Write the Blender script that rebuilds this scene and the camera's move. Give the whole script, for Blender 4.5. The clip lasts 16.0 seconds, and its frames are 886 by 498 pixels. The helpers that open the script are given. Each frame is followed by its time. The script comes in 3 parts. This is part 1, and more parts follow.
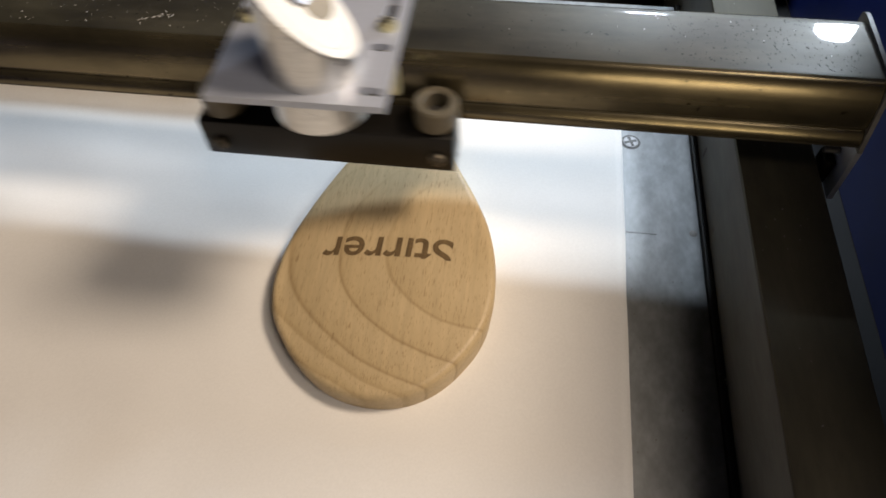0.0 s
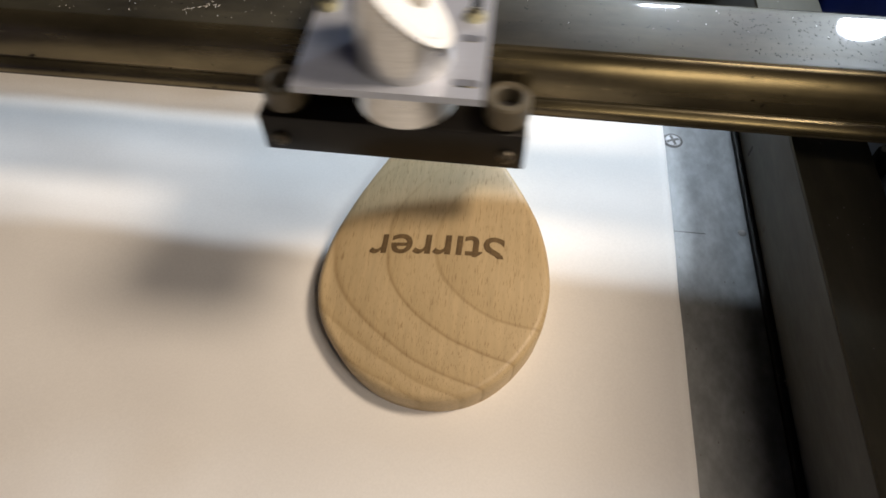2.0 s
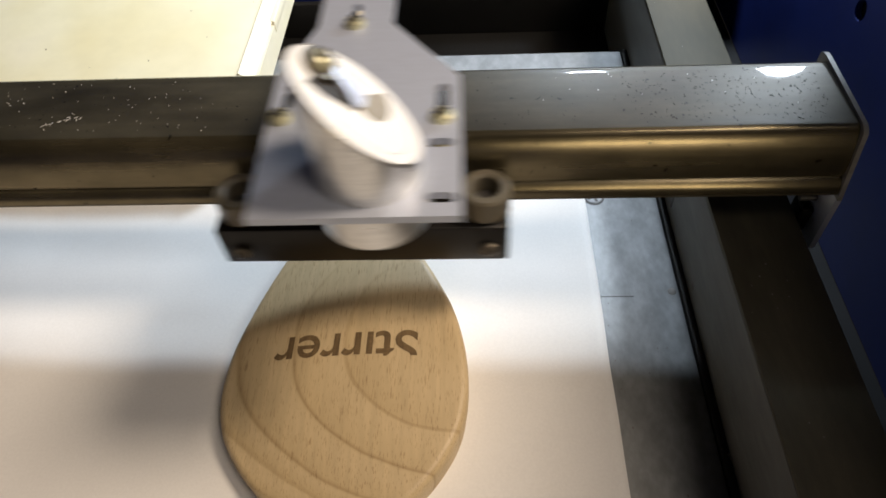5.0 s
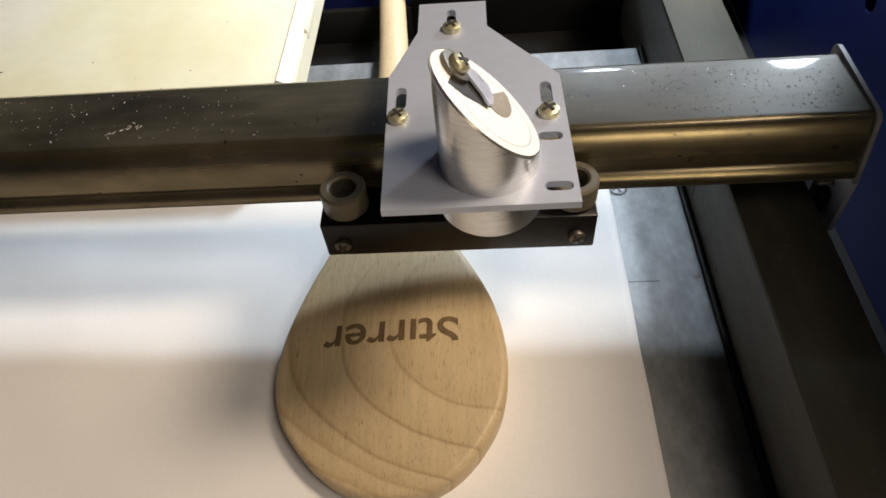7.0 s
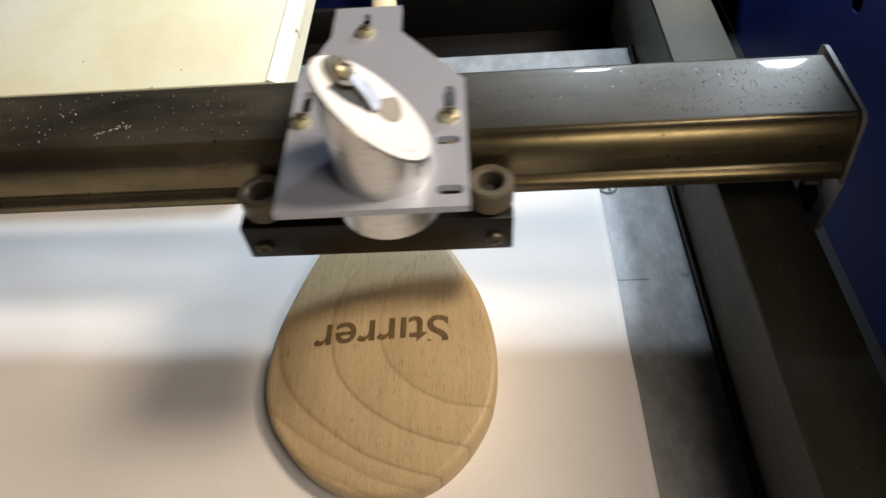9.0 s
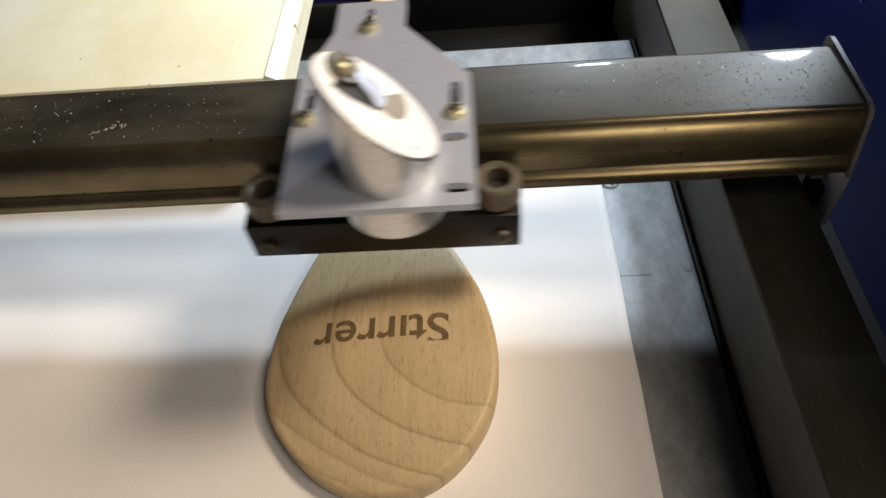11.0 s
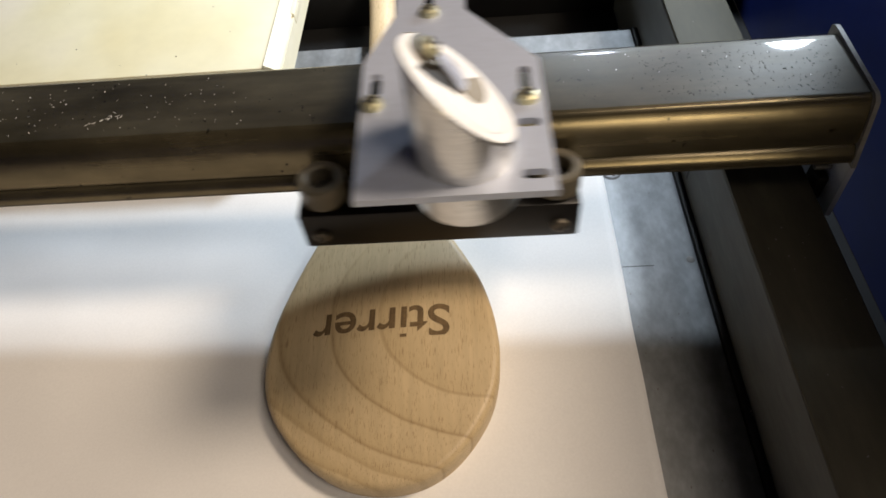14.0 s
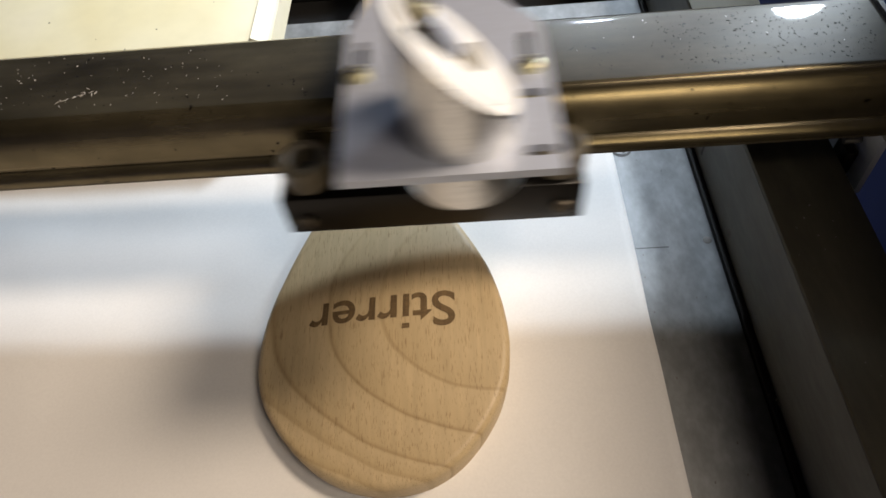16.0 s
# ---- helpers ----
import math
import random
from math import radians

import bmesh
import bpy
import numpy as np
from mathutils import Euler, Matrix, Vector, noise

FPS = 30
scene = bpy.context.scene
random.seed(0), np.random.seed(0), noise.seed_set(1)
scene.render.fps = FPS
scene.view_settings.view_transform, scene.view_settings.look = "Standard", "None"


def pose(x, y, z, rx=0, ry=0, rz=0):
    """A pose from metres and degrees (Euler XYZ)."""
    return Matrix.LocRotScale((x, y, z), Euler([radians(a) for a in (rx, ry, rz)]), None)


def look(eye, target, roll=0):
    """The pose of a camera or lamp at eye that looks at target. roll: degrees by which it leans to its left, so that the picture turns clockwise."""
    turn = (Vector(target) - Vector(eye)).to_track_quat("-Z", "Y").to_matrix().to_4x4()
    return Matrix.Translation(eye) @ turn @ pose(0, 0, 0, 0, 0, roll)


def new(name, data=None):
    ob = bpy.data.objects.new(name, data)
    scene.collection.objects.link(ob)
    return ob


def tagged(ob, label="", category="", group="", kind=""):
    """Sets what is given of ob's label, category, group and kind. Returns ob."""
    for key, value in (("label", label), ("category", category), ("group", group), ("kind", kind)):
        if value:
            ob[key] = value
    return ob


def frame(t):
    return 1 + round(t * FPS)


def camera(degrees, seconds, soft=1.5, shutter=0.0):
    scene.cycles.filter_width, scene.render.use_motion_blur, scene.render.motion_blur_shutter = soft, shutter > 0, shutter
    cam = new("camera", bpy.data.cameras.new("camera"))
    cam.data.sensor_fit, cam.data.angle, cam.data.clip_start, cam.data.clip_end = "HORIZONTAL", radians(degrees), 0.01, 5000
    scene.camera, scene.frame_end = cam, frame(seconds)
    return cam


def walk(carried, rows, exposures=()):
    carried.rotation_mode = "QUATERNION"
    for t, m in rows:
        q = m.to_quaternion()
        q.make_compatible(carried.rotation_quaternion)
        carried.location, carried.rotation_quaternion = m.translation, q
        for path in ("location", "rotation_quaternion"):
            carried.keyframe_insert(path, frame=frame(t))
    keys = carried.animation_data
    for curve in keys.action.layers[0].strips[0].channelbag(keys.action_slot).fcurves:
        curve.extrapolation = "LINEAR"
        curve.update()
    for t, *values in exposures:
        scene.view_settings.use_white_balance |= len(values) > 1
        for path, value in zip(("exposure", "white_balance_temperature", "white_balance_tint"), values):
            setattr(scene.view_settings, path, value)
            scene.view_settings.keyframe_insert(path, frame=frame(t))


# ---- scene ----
cam = camera(68, 16.0, soft=1.65, shutter=0.45)
walk(cam, [
    (0, look((-0.0358, -0.1254, 0.1629), (-0.0546, -0.0123, -0.0009), -2.4)),
    (0.5, look((-0.0372, -0.1319, 0.1638), (-0.0601, -0.0180, 0.0010), -3.8)),
    (1, look((-0.0440, -0.1311, 0.1636), (-0.0643, -0.0169, 0.0007), -2.8)),
    (1.5, look((-0.0495, -0.1302, 0.1606), (-0.0678, -0.0154, -0.0022), -2.0)),
    (2, look((-0.0533, -0.1264, 0.1586), (-0.0684, -0.0118, -0.0046), -0.6)),
    (2.5, look((-0.0508, -0.1244, 0.1583), (-0.0642, -0.0083, -0.0040), -0.5)),
    (3, look((-0.0462, -0.1213, 0.1546), (-0.0553, -0.0065, -0.0090), 0.6)),
    (3.5, look((-0.0405, -0.1153, 0.1560), (-0.0494, 0.0045, -0.0038), -0.0)),
    (5.8, look((-0.0358, -0.1055, 0.1584), (-0.0460, 0.0183, 0.0017), -5.5)),
    (6, look((-0.0382, -0.1063, 0.1613), (-0.0488, 0.0171, 0.0043), -5.7)),
    (6.5, look((-0.0407, -0.1120, 0.1632), (-0.0526, 0.0119, 0.0067), -6.3)),
    (7, look((-0.0426, -0.1148, 0.1643), (-0.0550, 0.0089, 0.0077), -6.6)),
    (7.5, look((-0.0417, -0.1154, 0.1640), (-0.0542, 0.0081, 0.0071), -6.7)),
    (8, look((-0.0398, -0.1171, 0.1645), (-0.0522, 0.0068, 0.0079), -6.7)),
    (8.5, look((-0.0396, -0.1160, 0.1652), (-0.0510, 0.0076, 0.0084), -6.5)),
    (9, look((-0.0413, -0.1154, 0.1645), (-0.0521, 0.0083, 0.0077), -6.1)),
    (11.5, look((-0.0399, -0.1135, 0.1634), (-0.0526, 0.0086, 0.0055), -7.3)),
    (12, look((-0.0405, -0.1138, 0.1641), (-0.0534, 0.0086, 0.0065), -7.3)),
    (12.5, look((-0.0396, -0.1146, 0.1643), (-0.0524, 0.0075, 0.0064), -7.4)),
    (13, look((-0.0388, -0.1157, 0.1637), (-0.0523, 0.0070, 0.0064), -7.6)),
    (13.5, look((-0.0394, -0.1146, 0.1635), (-0.0520, 0.0069, 0.0052), -7.3)),
    (14, look((-0.0406, -0.1134, 0.1617), (-0.0527, 0.0074, 0.0028), -7.2)),
    (14.5, look((-0.0414, -0.1115, 0.1586), (-0.0530, 0.0078, -0.0015), -7.2)),
    (15, look((-0.0422, -0.1085, 0.1577), (-0.0527, 0.0100, -0.0030), -7.0)),
    (15.5, look((-0.0442, -0.1075, 0.1552), (-0.0538, 0.0096, -0.0067), -6.8)),
    (16, look((-0.0445, -0.1063, 0.1530), (-0.0542, 0.0101, -0.0093), -7.1)),
])

# ---- light: a warm room lamp over the side wall, an added warm fill, an unseen warm source in front, a cool work lamp and a small corner lamp behind the gantry ----
world = bpy.data.worlds.new("room")
scene.world = world
world.use_nodes = True
world.node_tree.nodes["Background"].inputs["Color"].default_value = (1.0, 0.86, 0.74, 1)
world.node_tree.nodes["Background"].inputs["Strength"].default_value = 0.013
scene.view_settings.exposure = 0.0


def lamp(name, eye, target, watts, size, colour, tall=None):
    data = bpy.data.lights.new(name, "AREA")
    data.shape, data.size, data.size_y, data.energy, data.color = "ELLIPSE", size, tall or size, watts, colour
    ob = new(name, data)
    ob.matrix_world = look(eye, target)
    return ob


lamp("room_lamp", (0.350, 0.035, 0.600), (-0.07, -0.03, 0.0), 3.9, 0.16, (1.0, 0.81, 0.62))
# Unseen warm fill, added to lift the head's shadow and the bed.
lamp("fill_lamp", (0.45, -0.42, 1.0), (-0.09, -0.03, 0.0), 3.9, 0.42, (1.0, 0.85, 0.72))
# Unseen warm source, added for the gold streak along the rail's front.
lamp("front_streak_light", (0.185, -0.720, 0.108), (0.0, 0.0, 0.054), 0.70, 0.27, (1.0, 0.80, 0.52), 0.08)
lamp("work_lamp", (0.045, 0.288, 0.234), (-0.20, -0.02, 0.0), 1.65, 0.030, (0.77, 0.88, 1.0))
lamp("corner_led", (0.122, 0.180, 0.166), (-0.10, 0.0, 0.02), 0.30, 0.024, (0.80, 0.90, 1.0))


# ---- materials ----
def material(name, base, rough=0.5, metal=0.0):
    m = bpy.data.materials.new(name)
    m.use_nodes = True
    b = m.node_tree.nodes["Principled BSDF"]
    b.inputs["Base Color"].default_value = (*base, 1)
    b.inputs["Roughness"].default_value = rough
    b.inputs["Metallic"].default_value = metal
    return m, m.node_tree, b


def coords(t, scale=(1, 1, 1), rot=(0, 0, 0)):
    c, p = t.nodes.new("ShaderNodeTexCoord"), t.nodes.new("ShaderNodeMapping")
    p.inputs["Scale"].default_value = scale
    p.inputs["Rotation"].default_value = rot
    t.links.new(c.outputs["Object"], p.inputs["Vector"])
    return p.outputs["Vector"]


def noise_tex(t, vec, scale, detail=4, rough=0.55):
    n = t.nodes.new("ShaderNodeTexNoise")
    n.inputs["Scale"].default_value, n.inputs["Detail"].default_value = scale, detail
    n.inputs["Roughness"].default_value = rough
    t.links.new(vec, n.inputs["Vector"])
    return n.outputs["Fac"]


def ramp(t, fac, stops):
    r = t.nodes.new("ShaderNodeValToRGB")
    els = r.color_ramp.elements
    while len(els) < len(stops):
        els.new(0.5)
    for e, (pos, col) in zip(els, stops):
        e.position = pos
        e.color = (*col, 1) if len(col) == 3 else col
    t.links.new(fac, r.inputs["Fac"])
    return r.outputs["Color"]


def grey(v):
    return (v, v, v)


def mix(t, a, b, fac, mode="MIX"):
    n = t.nodes.new("ShaderNodeMix")
    n.data_type, n.blend_type = "RGBA", mode
    for sock, val in ((n.inputs[0], fac), (n.inputs[6], a), (n.inputs[7], b)):
        if isinstance(val, (int, float)):
            sock.default_value = val
        elif isinstance(val, tuple):
            sock.default_value = (*val, 1)
        else:
            t.links.new(val, sock)
    return n.outputs[2]


def bump(t, b, height, strength, dist):
    n = t.nodes.new("ShaderNodeBump")
    n.inputs["Strength"].default_value, n.inputs["Distance"].default_value = strength, dist
    t.links.new(height, n.inputs["Height"])
    t.links.new(n.outputs["Normal"], b.inputs["Normal"])


def arith(t, op, a, c=0.0):
    n = t.nodes.new("ShaderNodeMath")
    n.operation = op
    for sock, val in ((n.inputs[0], a), (n.inputs[1], c)):
        if isinstance(val, (int, float)):
            sock.default_value = val
        else:
            t.links.new(val, sock)
    return n.outputs[0]


def worn(name, base, rough, metal=0.0, stretch=(1, 1, 1), fine=900, broad=45, vary=0.25, relief=0.00004, spread=0.12, grain=0.75):
    """Paint or metal with grain at two scales, in the colour and in the gloss."""
    m, t, b = material(name, base, rough, metal)
    v = coords(t, stretch)
    big, small = noise_tex(t, v, broad, 3), noise_tex(t, v, fine, 3, 0.6)
    lo, hi = tuple(c * (1 - vary) for c in base), tuple(min(1, c * (1 + vary)) for c in base)
    col = ramp(t, big, [(0.3, lo), (0.7, hi)])
    col = mix(t, col, ramp(t, small, [(0.35, grey(grain)), (0.65, grey(1.0))]), 0.6, "MULTIPLY")
    t.links.new(col, b.inputs["Base Color"])
    t.links.new(arith(t, "ADD", arith(t, "MULTIPLY", arith(t, "ADD", big, small), spread), rough - spread), b.inputs["Roughness"])
    bump(t, b, small, 0.35, relief)
    return m


def paper_material():
    m, t, b = material("white_paper", (0.80, 0.79, 0.77), 0.85)
    v = coords(t)
    fibre, cloud = noise_tex(t, v, 1500, 3), noise_tex(t, v, 18, 3)
    col = ramp(t, cloud, [(0.3, (0.77, 0.755, 0.735)), (0.7, (0.83, 0.82, 0.80))])
    t.links.new(mix(t, col, ramp(t, fibre, [(0.3, grey(0.95)), (0.7, grey(1.0))]), 1.0, "MULTIPLY"), b.inputs["Base Color"])
    bump(t, b, fibre, 0.12, 0.00005)
    return m


def beech_material():
    """Beech: cathedral growth rings round one flank, and short dark pores along the handle."""
    m, t, b = material("beech_wood", (0.5, 0.34, 0.19), 0.5)
    c = t.nodes.new("ShaderNodeTexCoord")
    warp = t.nodes.new("ShaderNodeTexNoise")
    warp.inputs["Scale"].default_value, warp.inputs["Detail"].default_value = 30, 2
    t.links.new(c.outputs["Object"], warp.inputs["Vector"])
    off = t.nodes.new("ShaderNodeVectorMath")
    off.operation = "MULTIPLY_ADD"
    off.inputs[1].default_value, off.inputs[2].default_value = (0.0045, 0.0045, 0), (-0.00225, -0.00225, 0)
    t.links.new(warp.outputs["Color"], off.inputs[0])
    add = t.nodes.new("ShaderNodeVectorMath")
    t.links.new(c.outputs["Object"], add.inputs[0])
    t.links.new(off.outputs[0], add.inputs[1])
    flat = t.nodes.new("ShaderNodeMapping")
    flat.inputs["Location"].default_value = (0.042, 0.020, 0)
    flat.inputs["Scale"].default_value = (1.0, 1.0, 0)
    t.links.new(add.outputs[0], flat.inputs["Vector"])
    axes = t.nodes.new("ShaderNodeSeparateXYZ")
    t.links.new(flat.outputs[0], axes.inputs[0])
    side = arith(t, "ABSOLUTE", axes.outputs[0])
    side = arith(t, "MULTIPLY", side, arith(t, "SUBTRACT", 1.15, arith(t, "MULTIPLY", side, 6.8)))
    deep_y = arith(t, "POWER", arith(t, "ABSOLUTE", axes.outputs[1]), 2.4)
    fac = arith(t, "POWER", arith(t, "ADD", arith(t, "POWER", side, 2.4), deep_y), 1 / 2.4)
    fac = arith(t, "MULTIPLY", fac, 10.0)
    light, mid, dark = (0.570, 0.437, 0.252), (0.520, 0.392, 0.216), (0.375, 0.262, 0.130)
    stops = [(0.0, mid), (0.10, light)]
    for r, wide, deep in ((0.256, 0.09, 0.9), (0.352, 0.07, 1.05), (0.430, 0.05, 0.9), (0.464, 0.025, 0.6), (0.50, 0.02, 0.4)):
        line = tuple(m + (d - m) * deep for m, d in zip(mid, dark))
        stops += [(r - wide, light), (r - 0.006, mid), (r, line), (r + 0.004, light)]
    # Paler last stop: the strong light on the handle, put into the wood's colour.
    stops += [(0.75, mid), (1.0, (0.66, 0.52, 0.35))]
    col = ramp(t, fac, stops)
    sep = t.nodes.new("ShaderNodeSeparateXYZ")
    t.links.new(add.outputs[0], sep.inputs[0])
    neck = arith(t, "MULTIPLY", arith(t, "ADD", sep.outputs[1], 0.030), 28.0)
    neck.node.use_clamp = True
    col = mix(t, col, (0.565, 0.425, 0.242), arith(t, "MULTIPLY", neck, 0.8))
    v = coords(t, (1, 0.06, 1))
    pores = noise_tex(t, v, 4800, 2, 0.5)
    fine = noise_tex(t, coords(t, (1, 0.05, 1)), 700, 4)
    col = mix(t, col, ramp(t, fine, [(0.3, grey(0.86)), (0.7, grey(1.05))]), 0.8, "MULTIPLY")
    col = mix(t, col, ramp(t, pores, [(0.33, (0.50, 0.40, 0.31)), (0.40, grey(1.0))]), 0.62, "MULTIPLY")
    t.links.new(col, b.inputs["Base Color"])
    bump(t, b, pores, 0.2, 0.00008)
    return m


def cream_material():
    """Cream enamel, yellowed in broad patches."""
    m, t, b = material("cream_sheet", (0.70, 0.68, 0.56), 0.5)
    cloud, fine = noise_tex(t, coords(t, (1, 0.7, 1)), 11, 3), noise_tex(t, coords(t), 130, 4, 0.6)
    col = ramp(t, cloud, [(0.36, (0.71, 0.68, 0.58)), (0.56, (0.66, 0.63, 0.45)), (0.68, (0.62, 0.57, 0.36))])
    t.links.new(mix(t, col, ramp(t, fine, [(0.3, grey(0.95)), (0.6, grey(1.0))]), 1.0, "MULTIPLY"), b.inputs["Base Color"])
    bump(t, b, fine, 0.1, 0.00005)
    return m


def burnt_material():
    m, t, b = material("burnt_wood", (0.14, 0.075, 0.035), 0.75)
    v = coords(t, (1, 0.15, 1))
    n, lines = noise_tex(t, v, 900, 3), noise_tex(t, coords(t, (0.05, 1, 1)), 2500, 2)
    col = ramp(t, n, [(0.3, (0.098, 0.060, 0.025)), (0.7, (0.19, 0.122, 0.052))])
    t.links.new(mix(t, col, ramp(t, lines, [(0.35, grey(0.75)), (0.65, grey(1.1))]), 0.7, "MULTIPLY"), b.inputs["Base Color"])
    bump(t, b, lines, 0.4, 0.00006)
    return m


def rail_material(name, lo, hi, metal, rough, coat):
    """Drawn aluminium, streaked along its length and spotted with soot."""
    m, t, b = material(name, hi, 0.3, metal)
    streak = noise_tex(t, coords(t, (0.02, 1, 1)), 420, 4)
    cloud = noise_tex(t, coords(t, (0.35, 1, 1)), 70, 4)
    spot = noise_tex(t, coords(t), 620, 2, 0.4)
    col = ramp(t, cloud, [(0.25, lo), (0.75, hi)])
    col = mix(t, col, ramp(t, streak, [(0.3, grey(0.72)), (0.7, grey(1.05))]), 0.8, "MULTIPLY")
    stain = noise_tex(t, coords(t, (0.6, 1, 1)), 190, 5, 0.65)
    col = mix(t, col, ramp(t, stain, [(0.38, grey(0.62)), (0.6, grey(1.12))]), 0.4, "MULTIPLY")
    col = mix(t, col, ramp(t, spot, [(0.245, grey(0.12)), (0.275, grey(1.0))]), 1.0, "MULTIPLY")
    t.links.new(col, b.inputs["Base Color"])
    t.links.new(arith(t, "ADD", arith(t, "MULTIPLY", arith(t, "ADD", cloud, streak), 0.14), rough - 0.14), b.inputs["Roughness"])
    b.inputs["Coat Weight"].default_value, b.inputs["Coat Roughness"].default_value = coat, 0.04
    bump(t, b, streak, 0.15, 0.00003)
    return m


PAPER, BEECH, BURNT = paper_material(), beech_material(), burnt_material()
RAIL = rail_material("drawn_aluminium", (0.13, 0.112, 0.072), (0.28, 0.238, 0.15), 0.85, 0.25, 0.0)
# Darker copies of the rail's metal: shade on sides and top, in the colour.
RAILSIDE = rail_material("shaded_aluminium", (0.055, 0.046, 0.030), (0.12, 0.100, 0.066), 0.4, 0.34, 0.0)
RAILTOP = rail_material("dimmed_sooty_aluminium", (0.026, 0.024, 0.016), (0.078, 0.072, 0.050), 0.15, 0.45, 0.55)
BED = worn("brushed_steel", (0.205, 0.215, 0.222), 0.48, 0.25, (1, 0.6, 1), 520, 150, 0.2, grain=0.7)
# One channel in two tones: inner side paler for bounce, top darker for shade.
INNER = worn("dull_channel_steel", (0.13, 0.134, 0.128), 0.6, 0.1, (1, 0.25, 1), 600, 60, 0.28)
YRAIL = worn("galvanised_steel", (0.075, 0.068, 0.048), 0.68, 0.08, (1, 0.3, 1), 500, 55, 0.25)
PLATE = worn("milled_aluminium", (0.52, 0.56, 0.66), 0.42, 0.3, (0.3, 1, 1), 900, 25, 0.04, 0.000002, 0.06, 0.92)
TUBE = worn("turned_aluminium", (0.74, 0.73, 0.71), 0.30, 0.9, (1, 1, 6), 260, 60, 0.06, 0.000004)
FACE = worn("cut_aluminium", (0.93, 0.93, 0.92), 0.5, 0.0, (1, 1, 1), 800, 80, 0.02, 0.000004, 0.05, 0.97)
CAP = worn("cut_steel_edge", (0.20, 0.20, 0.205), 0.5, 0.5, (1, 1, 1), 900, 120, 0.3)
BLACK = worn("black_anodised", (0.008, 0.007, 0.006), 0.36, 0.0, (1, 1, 1), 800, 90, 0.3)
BLACK.node_tree.nodes["Principled BSDF"].inputs["Specular IOR Level"].default_value = 0.25
# Near black for pit, rear and gap: their deep shade is in the colour.
PITBLACK = worn("pit_black", (0.004, 0.004, 0.004), 0.6, 0.0, (1, 1, 1), 700, 40, 0.4)
NYLON = worn("yellowed_nylon", (0.125, 0.108, 0.076), 0.45, 0.0, (1, 1, 1), 800, 120, 0.15)
BRASS = worn("zinc_yellow_screw", (0.66, 0.63, 0.42), 0.36, 0.75, (1, 1, 1), 900, 300, 0.15)
CAPDARK = worn("oiled_screw", (0.16, 0.14, 0.11), 0.45, 0.8, (1, 1, 1), 900, 300, 0.2)
# For recesses and slots that aren't cut: their shade is in this colour.
SLOT = worn("recess_shade", (0.03, 0.027, 0.024), 0.6, 0.0, (1, 1, 1), 900, 300, 0.2)
BLUE = worn("blue_enamel", (0.009, 0.021, 0.14), 0.42, 0.0, (1, 1, 1), 1200, 30, 0.22, 0.00003)
CREAM = cream_material()
SEAT = worn("tan_mirror_seat", (0.34, 0.30, 0.235), 0.55, 0.2, (1, 1, 1), 900, 200, 0.15)
CLIPDARK = worn("shadowed_aluminium", (0.66, 0.66, 0.67), 0.5, 0.3, (1, 1, 1), 900, 200, 0.1)
CLIP = worn("blued_spring_steel", (0.66, 0.70, 0.82), 0.3, 0.3, (1, 1, 1), 900, 200, 0.2)
SMUDGE = worn("dull_stain", (0.15, 0.14, 0.13), 0.7, 0.0, (1, 1, 1), 900, 300, 0.3)
DUST = worn("pale_dust", (0.72, 0.70, 0.66), 0.8, 0.0, (1, 1, 1), 900, 200, 0.1)
CRUMB = worn("soot_crumb", (0.03, 0.028, 0.025), 0.8, 0.0, (1, 1, 1), 900, 200, 0.1)

for dull in (YRAIL, INNER):
    dull.node_tree.nodes["Principled BSDF"].inputs["Specular IOR Level"].default_value = 0.2

MM = 0.001


# ---- mesh helpers: all lengths in millimetres ----
def finish(bm, ang=35):
    for v in bm.verts:
        v.co *= MM
    bmesh.ops.recalc_face_normals(bm, faces=bm.faces[:])
    for f in bm.faces:
        f.smooth = True
    for e in bm.edges:
        if len(e.link_faces) == 2 and e.calc_face_angle(0) > radians(ang):
            e.smooth = False
    return bm


def part(name, bm, mat, parent=None, label="", ang=35):
    finish(bm, ang)
    me = bpy.data.meshes.new(name)
    bm.to_mesh(me)
    bm.free()
    me.materials.append(mat)
    ob = new(name, me)
    if parent is not None:
        ob.parent = parent
    if label:
        ob["label"] = label
    return ob


def box(x0, x1, y0, y1, z0, z1, bevel=0.0, seg=2, bm=None):
    bm = bm or bmesh.new()
    made = bmesh.ops.create_cube(bm, size=1)["verts"]
    for v in made:
        v.co = Vector(((x0 + x1) / 2 + v.co.x * (x1 - x0), (y0 + y1) / 2 + v.co.y * (y1 - y0), (z0 + z1) / 2 + v.co.z * (z1 - z0)))
    if bevel:
        edges = list({e for v in made for e in v.link_edges})
        bmesh.ops.bevel(bm, geom=edges, offset=bevel, segments=seg, affect="EDGES", profile=0.5)
    return bm


def lathe(profile, n=32, at=(0, 0, 0), bm=None, m=None):
    """Turns (radius, z) pairs about z."""
    bm = bm or bmesh.new()
    m = m or Matrix.Translation(at)
    rings = []
    for r, z in profile:
        if r < 1e-6:
            rings.append([bm.verts.new(m @ Vector((0, 0, z)))])
        else:
            rings.append([bm.verts.new(m @ Vector((r * math.cos(2 * math.pi * k / n), r * math.sin(2 * math.pi * k / n), z))) for k in range(n)])
    for a, b in zip(rings, rings[1:]):
        for k in range(n):
            j = (k + 1) % n
            f = [a[k], a[j], b[j], b[k]] if len(a) > 1 and len(b) > 1 else ([a[0], b[j], b[k]] if len(a) == 1 else [a[k], a[j], b[0]])
            bm.faces.new(f)
    return bm


